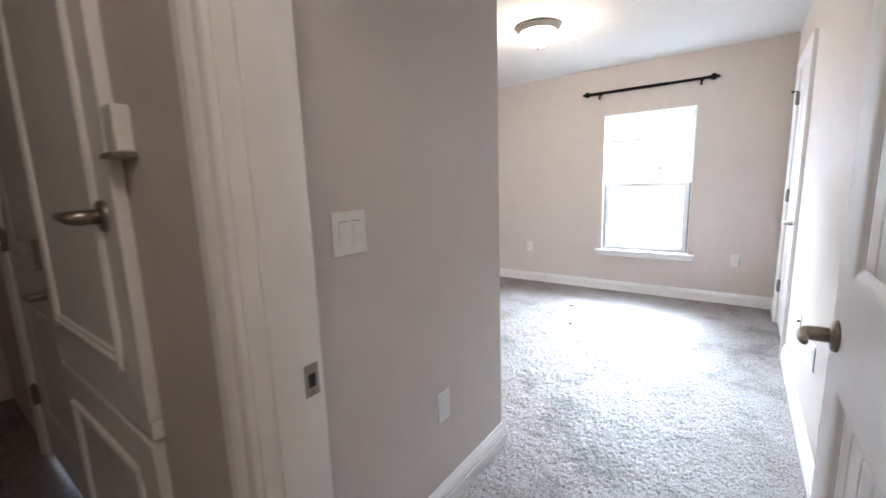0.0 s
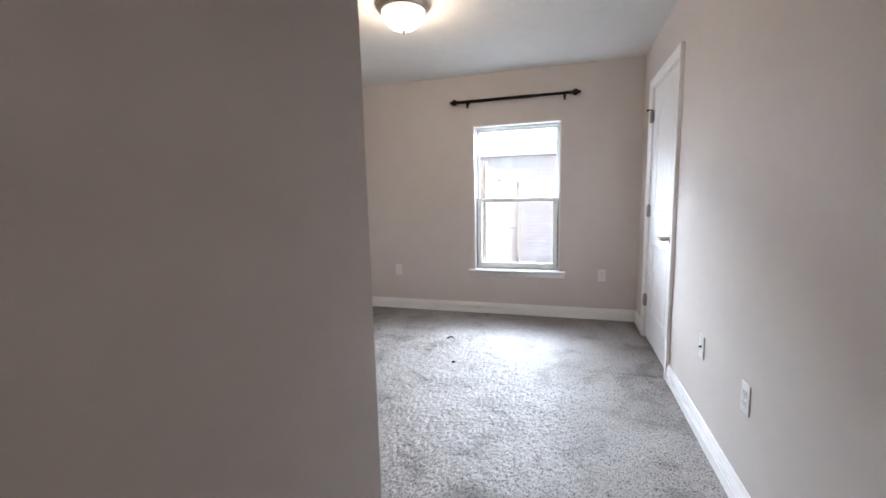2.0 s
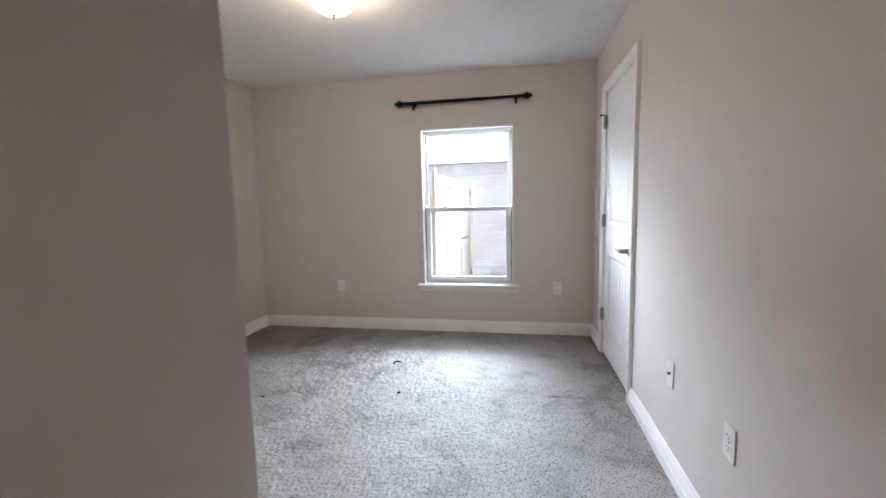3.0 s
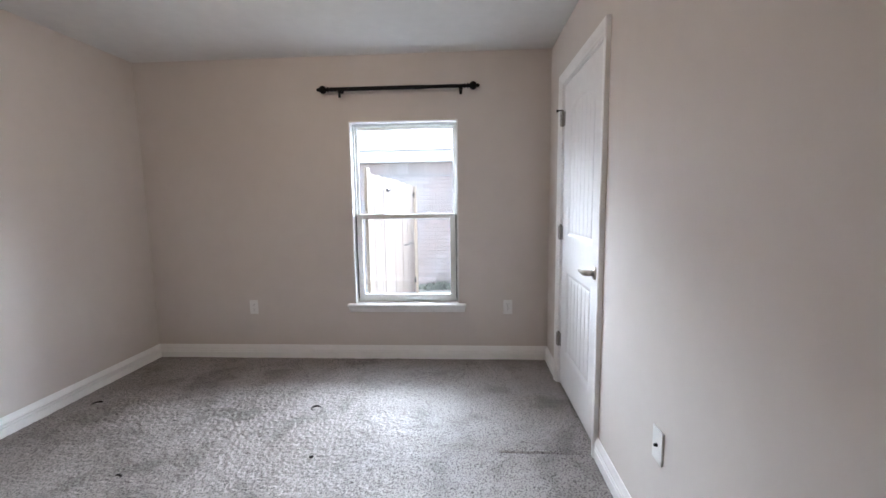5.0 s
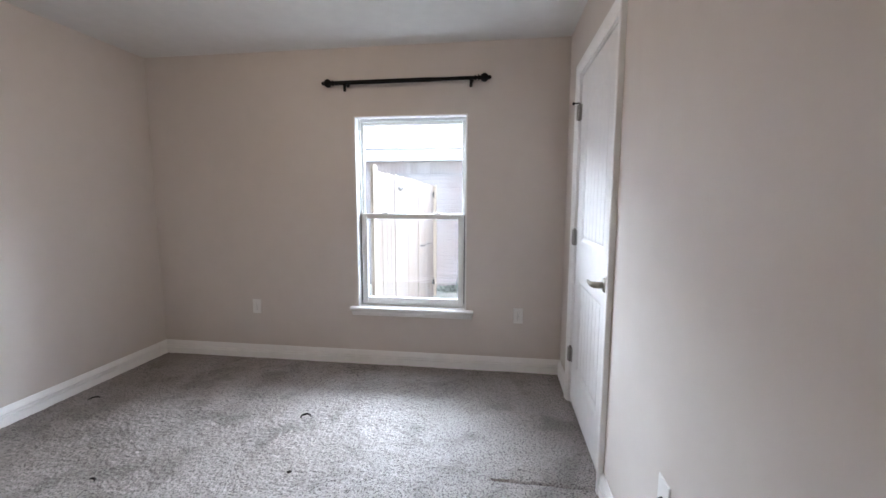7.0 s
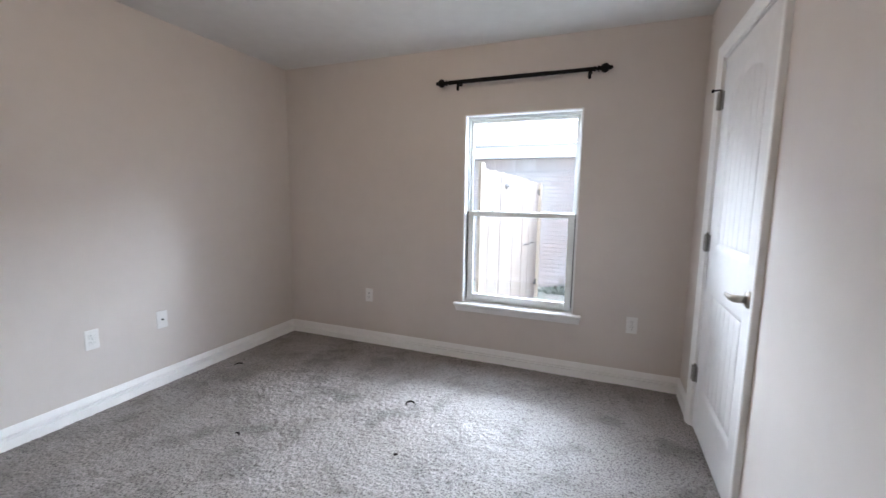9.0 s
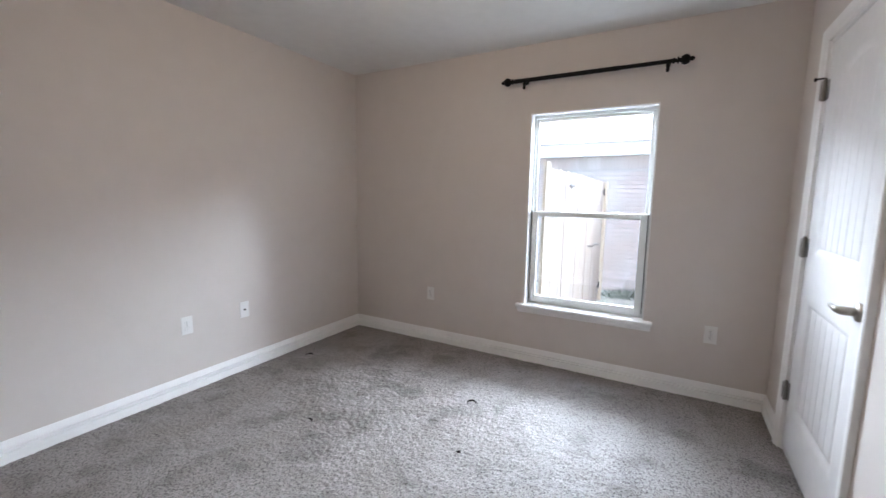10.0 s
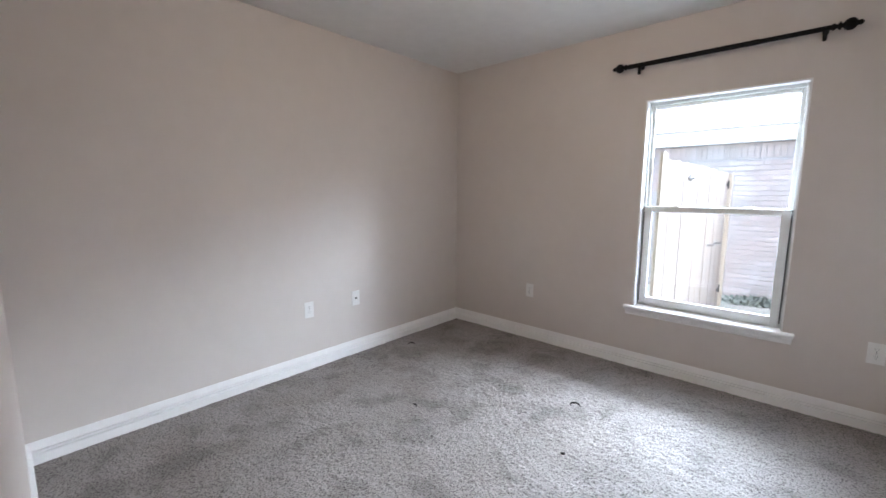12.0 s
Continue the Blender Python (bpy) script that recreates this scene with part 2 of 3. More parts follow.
wall("wall_entry", "y", ENTRY1, ENTRY0, -3.9, EAST, -0.02, H,
     [(-0.902, -0.083, -0.02, 2.057), (-2.95, -2.13, -0.02, 2.057)],
     label="greige drywall wall with the bedroom door opening")
wall("wall_hall_south", "y", -0.63, -0.75, -3.9, EAST, -0.02, H, label="greige painted hallway wall")
wall("wall_hall_west", "x", -3.9, -4.02, -0.75, ENTRY1, -0.02, H, label="greige painted hallway end wall")
wall("wall_closet_back", "x", 0.75, 0.85, 3.3, 5.09, -0.02, H, label="plain closet back wall")
wall("wall_closet_south", "y", 3.4, 3.3, 0.12, 0.75, -0.02, H, label="plain closet side wall")
wall("wall_closet_north", "y", 4.99, 5.09, 0.12, 0.75, -0.02, H, label="plain closet side wall")

tagged(part("ceiling", box(-4.02, 0.85, -0.75, 5.09, H, H + 0.12), CEIL), "white painted flat drywall ceiling", "ceiling", kind="structure")
tagged(part("floor", box(-4.02, 0.85, -0.75, 5.085, -0.146, -0.020), MORTAR), "concrete slab floor under carpet", "floor", kind="structure")


LAY = 0.043          # the pile's height over the slab


def carpet(name, x0, x1, y0, y1, step, cut=None):
    """Cut-pile carpet: a fine uneven sheet of tufts, with low dents and a seam."""
    rng = np.random.default_rng(7)
    nx, ny = int((x1 - x0) / step) + 1, int((y1 - y0) / step) + 1
    xs, ys = np.linspace(x0, x1, nx), np.linspace(y0, y1, ny)
    gx, gy = np.meshgrid(xs, ys)

    def field(cell):
        kx, ky = int((x1 - x0) / cell) + 3, int((y1 - y0) / cell) + 3
        g = rng.random((ky, kx))
        fx, fy = (gx - x0) / cell, (gy - y0) / cell
        ix, iy = fx.astype(int), fy.astype(int)
        tx, ty = fx - ix, fy - iy
        tx, ty = tx * tx * (3 - 2 * tx), ty * ty * (3 - 2 * ty)
        return ((g[iy, ix] * (1 - tx) + g[iy, ix + 1] * tx) * (1 - ty) + (g[iy + 1, ix] * (1 - tx) + g[iy + 1, ix + 1] * tx) * ty) - 0.5

    z = 0.0026 * field(0.014) + 0.0036 * field(0.0075) + 0.003 * field(0.05) + 0.003 * field(0.3)
    seam = np.exp(-((gy - 3.71) / 0.008) ** 2) * (gx > -0.48)
    z -= 0.008 * seam
    jx, jy = (rng.random(gx.shape) - 0.5) * step * 0.7, (rng.random(gx.shape) - 0.5) * step * 0.7
    co = np.stack([gx + jx, gy + jy, z + LAY], -1).reshape(-1, 3).astype(np.float32)
    i = (np.arange(ny - 1)[:, None] * nx + np.arange(nx - 1)[None, :]).ravel()
    quads = np.stack([i, i + 1, i + nx + 1, i + nx], -1)
    if cut:
        mid = co[quads].mean(1)
        quads = quads[~((mid[:, 0] < cut[0]) & (mid[:, 1] < cut[1]))]
    me = bpy.data.meshes.new(name)
    me.vertices.add(len(co))
    me.vertices.foreach_set("co", co.ravel())
    me.loops.add(quads.size)
    me.loops.foreach_set("vertex_index", quads.ravel().astype(np.int32))
    me.polygons.add(len(quads))
    me.polygons.foreach_set("loop_start", np.arange(0, quads.size, 4, dtype=np.int32))
    me.update(calc_edges=True)
    me.polygons.foreach_set("use_smooth", [True] * len(quads))
    me.materials.append(CARPET)
    return new(name, me)


tagged(carpet("carpet", -3.235, 0.010, 0.60, 4.945, 0.0050, (-1.165, 1.85)), "grey-beige cut-pile wall-to-wall carpet with worn patches",
       "carpet", kind="structure")
tagged(carpet("hall_carpet", -3.9, 0.0, -0.63, 0.60, 0.02), "dark grey-beige hallway carpet", "carpet", kind="structure")

# ---- baseboards and casings ----
BASE = [(0, 0), (0.018, 0), (0.018, 0.088), (0.0165, 0.0905), (0.0020, 0.0915), (0.0020, 0.0970), (0.0165, 0.0985), (0.0150, 0.1060), (0.0015, 0.1075),
        (0.0015, 0.1140), (0.0155, 0.1155), (0.0135, 0.1260), (0.0085, 0.1390), (0.0050, 0.1520), (0, 0.1520)]
CASE = [(0, 0), (0.010, 0), (0.013, 0.006), (0.0140, 0.016), (0.018, 0.022), (0.023, 0.036), (0.024, 0.056), (0.021, 0.062), (0, 0.062)]


def baseboard(a, b, out, ma=0, mb=0):
    tagged(part("baseboard", moulding(BASE, (*a, 0.0), (*b, 0.0), (*out, 0), mitre_a=ma, mitre_b=mb), TRIM),
           "white moulded wooden baseboard along the carpet", "baseboard", kind="structure")


CAS = 0.062
baseboard((EAST, CLOSET[1] + 0.006 + CAS), (EAST, NORTH), (-1, 0), 0, -1)
baseboard((EAST, NORTH), (WEST, NORTH), (0, -1), 1, -1)
baseboard((WEST, NORTH), (WEST, BLOCK_Y), (1, 0), 1, -1)
baseboard((WEST, BLOCK_Y), (BLOCK_X, BLOCK_Y), (0, 1), 1, 1)
baseboard((BLOCK_X, BLOCK_Y), (BLOCK_X, ENTRY1), (1, 0), -1, 0)
baseboard((EAST, ENTRY1), (EAST, CLOSET[0] - 0.006 - CAS), (-1, 0), 0, 0)
baseboard((-0.955, ENTRY0), (-2.08, ENTRY0), (0, -1), 0, 0)


def casing(parent, lo, hi, top, plane, out, along):
    """Three mitred casing boards round an opening from lo to hi on a wall plane; along is the wall's axis."""
    def at(u, z):
        return Vector((u, plane, z)) if along == "x" else Vector((plane, u, z))
    ux = Vector((1, 0, 0)) if along == "x" else Vector((0, 1, 0))
    for name, a, b, up, ma, mb in (("side_casing", (lo, 0), (lo, top), -ux, 0, 1), ("side_casing", (hi, 0), (hi, top), ux, 0, 1),
                                   ("head_casing", (lo, top), (hi, top), Vector((0, 0, 1)), -1, 1)):
        bm = bmesh.new()
        p, q = at(*a), at(*b)
        d = (q - p).normalized()
        o = Vector(out)
        ends = [[bm.verts.new(e + o * u + up * v + d * (k * v)) for u, v in CASE] for e, k in ((p, ma), (q, mb))]
        n = len(CASE)
        for i in range(n):
            bm.faces.new((ends[0][i], ends[0][(i + 1) % n], ends[1][(i + 1) % n], ends[1][i]))
        bm.faces.new(ends[0])
        bm.faces.new(ends[1])
        part(name, bm, TRIM, parent)


# ---- doors ----
def leaf_mesh(width, height, thick, planks=True):
    """A moulded two-panel plank door skin on both faces: arched upper panel, fine grooves in both panels."""
    u0, u1 = 0.125, width - 0.125
    mid, half = width / 2, width / 2 - 0.125
    low, high = (0.285, 0.835), (1.065, 1.80)
    rise, stick, deep = 0.095, 0.026, 0.010
    grooves = [u0 + stick + 0.012 + k * (u1 - u0 - 2 * stick - 0.024) / 6 for k in range(7)]

    def grid(edges, marks, end, coarse):
        vals = set(np.arange(0, end, coarse).round(4)) | {0.0, end}
        for e in edges:
            vals |= {round(e + k, 4) for k in np.arange(-0.004, stick + 0.008, 0.005)} if e >= 0 else {round(-e - k, 4) for k in np.arange(-0.004, stick + 0.008, 0.005)}
        for g in marks:
            vals |= {round(g + k, 4) for k in (-0.005, -0.0025, 0, 0.0025, 0.005)}
        out = []
        for v in sorted(x for x in vals if 0 <= x <= end):
            if not out or v - out[-1] > 0.0012:
                out.append(v)
        out[-1] = end
        return out

    us = grid((u0, -u1), grooves, width, 0.02)
    vs = grid((low[0], -low[1], high[0]), (), height, 0.03)
    vs = sorted(set(vs) | set(np.arange(high[1] - 0.03, high[1] + rise + 0.012, 0.006).round(4)))

    vs = [0.048] + [v for v in vs if v > 0.056]   # clear of the pile

    def depth(u, v):
        s2 = min(u - u0, u1 - u, v - low[0], low[1] - v)
        top = high[1] + rise * (1 - ((u - mid) / half) ** 2) if abs(u - mid) < half else high[1]
        s1 = min(u - u0, u1 - u, v - high[0], (top - v) * 0.93)
        s = max(s1, s2)
        if s <= 0:
            return 0.0
        t = min(1.0, s / stick)
        d = deep * (t * t * (3 - 2 * t)) + 0.0025 * math.exp(-((s - 0.003) / 0.002) ** 2)
        if s > stick:
            d -= 0.003 * min(1.0, (s - stick) / 0.006)
            g = min(abs(u - k) for k in grooves)
            d += 0.0035 * max(0.0, 1 - g / 0.005) if planks else 0.0
        return d

    verts, faces = [], []
    nu, nv = len(us), len(vs)
    for side in (0, 1):
        for v in vs:
            for u in us:
                d = depth(u, v)
                verts.append((u, d if side == 0 else thick - d, v))
    n = nu * nv
    for j in range(nv - 1):
        for i in range(nu - 1):
            a = j * nu + i
            faces.append((a, a + 1, a + nu + 1, a + nu))
            faces.append((n + a, n + a + nu, n + a + nu + 1, n + a + 1))
    rim = [i for i in range(nu)] + [j * nu + nu - 1 for j in range(1, nv)] + [(nv - 1) * nu + i for i in range(nu - 2, -1, -1)] + [j * nu for j in range(nv - 2, 0, -1)]
    for a, b in zip(rim, rim[1:] + rim[:1]):
        faces.append((b, a, n + a, n + b))
    me = bpy.data.meshes.new("door_leaf")
    me.from_pydata(verts, [], faces)
    me.materials.append(DOOR)
    me.polygons.foreach_set("use_smooth", [len(f) == 4 for f in faces])
    me.update()
    me.set_sharp_from_angle(angle=radians(35))
    return me


LEAF = leaf_mesh(0.762, LEAF_H - 0.015, 0.035)
PLAIN_LEAF = leaf_mesh(0.762, LEAF_H - 0.015, 0.035, False)


def lever(parent, at, side, way):
    """A lever handle on a leaf, in the leaf's axes: side -1 stands out from the front, way is the direction of the arm along u."""
    x, y, z = at
    rose = part("rose", lathe([(0.0335, 0), (0.0335, side * 0.005), (0.030, side * 0.010), (0.016, side * 0.012), (0.013, side * 0.016)], 28, "Y", at), NICKEL, parent,
                "round brushed nickel rose", True)
    pts = [(x, y + side * 0.012, z), (x, y + side * 0.040, z), (x + way * 0.004, y + side * 0.050, z), (x + way * 0.016, y + side * 0.056, z),
           (x + way * 0.040, y + side * 0.059, z + 0.002), (x + way * 0.060, y + side * 0.060, z + 0.003), (x + way * 0.078, y + side * 0.059, z + 0.004)]
    part("lever", tube(pts, [0.0155, 0.0155, 0.0150, 0.0125, 0.0098, 0.0085, 0.0065], 14), NICKEL, parent, "brushed nickel lever arm", True)
    return rose


def hinge(parent, u, y, z, stop=False):
    """A butt hinge: knuckle barrel and the two leaves' edges, centred at height z."""
    bm = lathe([(0.0085, -0.048), (0.0085, -0.046), (0.0082, 0.046), (0.0075, 0.047), (0.0075, 0.052), (0.003, 0.056)], 12, "Z", (u, y, z))
    for k in (-0.0165, 0, 0.0165):
        lathe([(0.0089, k - 0.0075), (0.0089, k + 0.0075)], 12, "Z", (u, y, z), bm)
    box(u - 0.015, u - 0.004, y - 0.0125, y - 0.0085, z - 0.044, z + 0.044, 0.0008, bm)
    box(u + 0.004, u + 0.026, y + 0.008, y + 0.0115, z - 0.044, z + 0.044, 0.0008, bm)
    h = part("hinge", bm, HINGE, parent, "brushed nickel butt hinge")
    if stop:
        s = tube([(u, y, z + 0.054), (u - 0.006, y - 0.016, z + 0.054), (u - 0.012, y - 0.028, z + 0.054)], [0.004, 0.004, 0.004], 10)
        tube([(u - 0.012, y - 0.028, z + 0.054), (u - 0.016, y - 0.036, z + 0.054)], [0.009, 0.009], 14, 1.0, s)
        part("pin_stop", s, BLACK, h, "black hinge-pin door stop")


def door(name, label, at, turn, leaf_turn=0, hinges=True, stop=False, lever_z=0.945, both=False, mesh=None):
    """A hung leaf. Its own axes: u along the leaf from the hinge side, front towards -y, z up."""
    d = thing(name, label, "door", at, kind="structure", turn=turn + leaf_turn)
    ob = new("leaf", mesh or LEAF)
    ob.parent, ob.location = d, (0, 0, 0.015)
    if lever_z:
        lever(d, (0.762 - 0.060, 0.0, lever_z), -1, -1)
        if both:
            lever(d, (0.762 - 0.060, 0.035, lever_z), 1, -1)
        part("latch_plate", box(0.7615, 0.7632, 0.006, 0.029, lever_z - 0.028, lever_z + 0.028, 0.0005), NICKEL, d, "brushed nickel latch plate")
    if hinges:
        for k, z in enumerate((0.36, 1.095, 1.83)):
            hinge(d, -0.003, -0.012, z, stop and k == 2)
    return d


def frame_of(name, label, lo, hi, top, w0, w1, along, stop_at, faces):
    """Jambs, head and stops lining an opening between wall faces w0 and w1, with casings on the given faces (plane, out)."""
    f = thing(name, label, "door frame", kind="structure")

    def lining(nm, u0, u1, z0, z1, d0=w0, d1=w1):
        a = (u0, u1, d0, d1, z0, z1) if along == "x" else (d0, d1, u0, u1, z0, z1)
        return part(nm, box(*a, bevel=0.0015), TRIM, f)

    lining("jamb", lo - 0.019, lo, 0, top)
    lining("jamb", hi, hi + 0.019, 0, top)
    lining("head_jamb", lo - 0.019, hi + 0.019, top, top + 0.019)
    s0, s1 = stop_at
    lining("stop", lo, lo + 0.011, 0, top, s0, s1)
    lining("stop", hi - 0.011, hi, 0, top, s0, s1)
    lining("head_stop", lo + 0.011, hi - 0.011, top - 0.011, top, s0, s1)
    for plane, out in faces:
        casing(f, lo - 0.006, hi + 0.006, top + 0.006, plane, out, along)
    return f


# closet door, shut, its face flush with the room side
frame_of("door_frame_closet", "white painted door frame and moulded casing", CLOSET[0] - 0.003, CLOSET[1] + 0.003, LEAF_H + 0.006, 0.0, 0.12, "y", (0.042, 0.080),
         [(0.0, (-1, 0, 0))])
door("door_1", "closed white moulded arched two-panel closet door with nickel lever", (0.004, CLOSET[1], 0), -90, stop=True)

# bedroom door, open flat beside the east wall
frame_of("door_frame_entry", "white painted bedroom door frame with strike plate", -0.883, -0.102, LEAF_H + 0.003, ENTRY0, ENTRY1, "x", (0.612, 0.666),
         [(ENTRY0, (0, -1, 0)), (ENTRY1, (0, 1, 0))])
door("door_2", "open white moulded arched two-panel bedroom door with nickel lever", (-0.088, 0.712, 0), 90, hinges=False, both=True)
sp = thing("strike_plate", "brushed nickel strike plate with dark latch hole on jamb", "strike plate", (-0.883, 0.686, 0.955))
part("plate", box(0.0, 0.0016, -0.014, 0.014, -0.029, 0.029, 0.0006), NICKEL, sp)
part("latch_hole", box(0.0012, 0.0022, -0.007, 0.007, -0.012, 0.012), SLOT, sp, "dark latch hole")
for dz in (-0.021, 0.021):
    part("screw", lathe([(0.0035, 0.0014), (0.0030, 0.0024)], 10, "X", (0, 0, dz)), STEEL, sp)

# hallway doors
def panel_leaf(name, w, h, t, at, label):
    """An overlay leaf with a moulded panel on its front, which is at y = 0."""
    leaf = part(name, box(0, w, 0.0, t, 0, h, 0.003), DOOR, cup, label)
    leaf.location = at
    m, k = 0.095, 0.036
    for a, b in (((m, m), (w - m, m)), ((w - m, m), (w - m, h - m)), ((w - m, h - m), (m, h - m)), ((m, h - m), (m, m))):
        d = Vector((b[0] - a[0], 0, b[1] - a[1])).normalized()
        part("panel_moulding", moulding([(0.0, 0.0), (0.004, 0.0), (0.010, 0.008), (0.011, 0.018), (0.005, 0.026), (0.006, k), (0.0, k)],
                                        (a[0], -0.0005, a[1]), (b[0], -0.0005, b[1]), (0, -1, 0), (-d.z, 0, d.x)), TRIM, leaf)
    return leaf


cup = thing("linen_cupboard", "white built-in hallway cupboard with upper and lower doors", "cupboard", (-2.075, ENTRY0 - 0.027, 0.0))
up = panel_leaf("upper_door", 0.785, 1.23, 0.026, (0, 0, 0.80), "white panelled cupboard door")
panel_leaf("lower_door", 0.775, 0.575, 0.026, (0, 0, 0.165), "white panelled lower cupboard door")
part("ledge", box(0.0, 0.780, 0.004, 0.026, 0.750, 0.796, 0.002), TRIM, cup, "white rail between the doors")
lever(up, (0.715, 0.0, 0.440), -1, -1)
for z in (0.30, 1.03):
    part("hinge", lathe([(0.0085, z - 0.048), (0.0085, z + 0.048), (0.004, z + 0.054)], 12, "Z", (-0.004, -0.006, 0)), HINGE, up, "brushed nickel hinge")
frame_of("door_frame_hall_far", "white painted hallway door frame", -2.931, -2.150, LEAF_H + 0.003, ENTRY0, ENTRY1, "x", (0.63, 0.66), [(ENTRY0, (0, -1, 0))])
door("door_4", "closed white moulded hallway door with nickel lever", (-2.928, ENTRY0 + 0.003, 0), 0, mesh=PLAIN_LEAF)
chime = thing("wall_device", "small white plastic box with grey base on wall", "device", (-1.245, ENTRY0, 1.415))
part("housing", box(-0.028, 0.028, -0.030, 0.0, -0.055, 0.030, 0.004), PLATE, chime)
part("base", box(-0.036, 0.036, -0.040, 0.0, -0.066, -0.055, 0.003), NICKEL, chime, "grey metal base")

# ---- window ----
win = thing("window_1", "white vinyl single-hung window with two sashes", "window", kind="structure")
x0, x1, z0, z1 = WIN


def rect_frame(name, a, b, c, d, w, y0, y1, wb=None, wt=None, bevel=0.003):
    """Four bars round x a..b, z c..d."""
    wb, wt = wb or w, wt or w
    f = thing_part(name, win)
    for nm, bx in (("stile", (a, a + w, c, d)), ("stile", (b - w, b, c, d)), ("bottom_rail", (a + w, b - w, c, c + wb)), ("top_rail", (a + w, b - w, d - wt, d))):
        part(nm, box(bx[0], bx[1], y0, y1, bx[2], bx[3], bevel), VINYL, f)
    return f


def thing_part(name, parent):
    ob = new(name)
    ob.parent = parent
    ob.empty_display_size = 0.1
    return ob


# painted lining of the opening, a hair proud of the wall
for nm, b in (("reveal_lining", (x0, x0 + 0.010, z0, z1 - 0.010)), ("reveal_lining", (x1 - 0.010, x1, z0, z1 - 0.010)), ("reveal_lining", (x0, x1, z1 - 0.010, z1))):
    part(nm, box(b[0], b[1], NORTH - 0.003, 5.00, b[2], b[3], 0.001), TRIM, win)
rect_frame("window_frame", x0, x1, z0, z1, 0.023, 5.000, 5.085, wb=0.030, wt=0.030)
meet = 1.195
rect_frame("lower_sash", x0 + 0.024, x1 - 0.024, z0 + 0.020, meet + 0.020, 0.044, 4.985, 5.018, wb=0.046, wt=0.036)
rect_frame("upper_sash", x0 + 0.021, x1 - 0.021, meet - 0.014, z1 - 0.024, 0.022, 5.022, 5.052, wb=0.034, wt=0.026)
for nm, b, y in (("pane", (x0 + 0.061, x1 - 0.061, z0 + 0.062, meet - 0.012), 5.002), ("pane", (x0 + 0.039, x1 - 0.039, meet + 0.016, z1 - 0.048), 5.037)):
    pane = part(nm, box(b[0], b[1], y, y + 0.004, b[2], b[3]), GLASS, win, "glass pane tinted to dim the view outside")
    # no shadow, so the tint doesn't dim the lamps' light indoors
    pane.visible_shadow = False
# near-black strips paint the shade line between lower sash and frame
for xa in (x0 + 0.0195, x1 - 0.0235):
    part("track_shade_strip", box(xa, xa + 0.004, 4.984, 5.012, z0 + 0.032, meet + 0.018), SLOT, win, "dark strip painted as shade beside the sash")
for sx in (-0.20, 0.20):
    cx = (x0 + x1) / 2 + sx
    lk = lathe([(0.020, 0), (0.020, 0.006), (0.012, 0.012)], 18, "Z", (cx, 5.006, meet + 0.020))
    box(cx - 0.034, cx + 0.010, 4.988, 4.998, meet + 0.024, meet + 0.031, 0.002, lk)
    part("sash_lock", lk, VINYL, win, "white sash lock", True)
sill = thing("window_sill", "white painted window stool and moulded apron", "window sill", kind="structure")
part("stool", moulding([(0.0, 0.0), (0.0, -0.020), (0.040, -0.020), (0.043, -0.016), (0.044, -0.010), (0.043, -0.004), (0.039, 0.0)],
                       (-1.590, NORTH, z0), (-0.642, NORTH, z0), (0, -1, 0)), TRIM, sill)
part("stool_return", box(x0 + 0.001, x1 - 0.001, NORTH, 4.998, z0 - 0.018, z0 + 0.001), TRIM, sill)
part("apron", moulding([(0, -0.020), (0.030, -0.020), (0.028, -0.028), (0.020, -0.036), (0.017, -0.052), (0.011, -0.060), (0.009, -0.068), (0, -0.068)],
                       (-1.578, NORTH, z0), (-0.654, NORTH, z0), (0, -1, 0), mitre_a=-0.25, mitre_b=0.25), TRIM, sill)

# ---- curtain rod ----
RZ, RY = 2.152, 4.868
rod = thing("curtain_rod", "black metal curtain rod with turned finials on wall brackets", "curtain rod", (-1.14, RY, RZ))
part("outer_tube", lathe([(0.0148, -0.50), (0.0148, 0.20)], 16, "X"), BLACK, rod, smooth=False)
part("inner_tube", lathe([(0.0128, 0.20), (0.0128, 0.50)], 16, "X"), BLACK, rod)
FIN = [(0.012, 0), (0.017, 0.004), (0.017, 0.012), (0.010, 0.016), (0.009, 0.022), (0.020, 0.028), (0.021, 0.033), (0.011, 0.038), (0.012, 0.042), (0.022, 0.050),
       (0.0285, 0.062), (0.0295, 0.072), (0.026, 0.084), (0.017, 0.093), (0.010, 0.097), (0.013, 0.101), (0.014, 0.107), (0.008, 0.114), (0.002, 0.118)]
part("finial", lathe([(r, -0.492 - h) for r, h in FIN], 20, "X"), BLACK, rod, "turned black finial", True)
part("finial", lathe([(r, 0.492 + h) for r, h in FIN], 20, "X"), BLACK, rod, "turned black finial", True)
for bx in (-0.435, 0.470):
    b = lathe([(0.014, NORTH - RY), (0.014, NORTH - RY - 0.005), (0.010, NORTH - RY - 0.009)], 18, "Y", (bx, 0, -0.002))
    tube([(bx, NORTH - RY - 0.006, -0.002), (bx, 0.030, -0.004), (bx, 0.0, -0.010)], [0.007, 0.007, 0.007], 10, 1.0, b)
    lathe([(0.010, -0.008), (0.010, -0.056), (0.007, -0.060)], 12, "Z", (bx, 0, 0), b)
    part("bracket", b, BLACK, rod, "black bracket with set screw")

# ---- ceiling lamp ----
lamp = thing("ceiling_light", "lit flush ceiling light with frosted glass bowl and nickel rim", "ceiling light", (-1.62, 3.37, H))
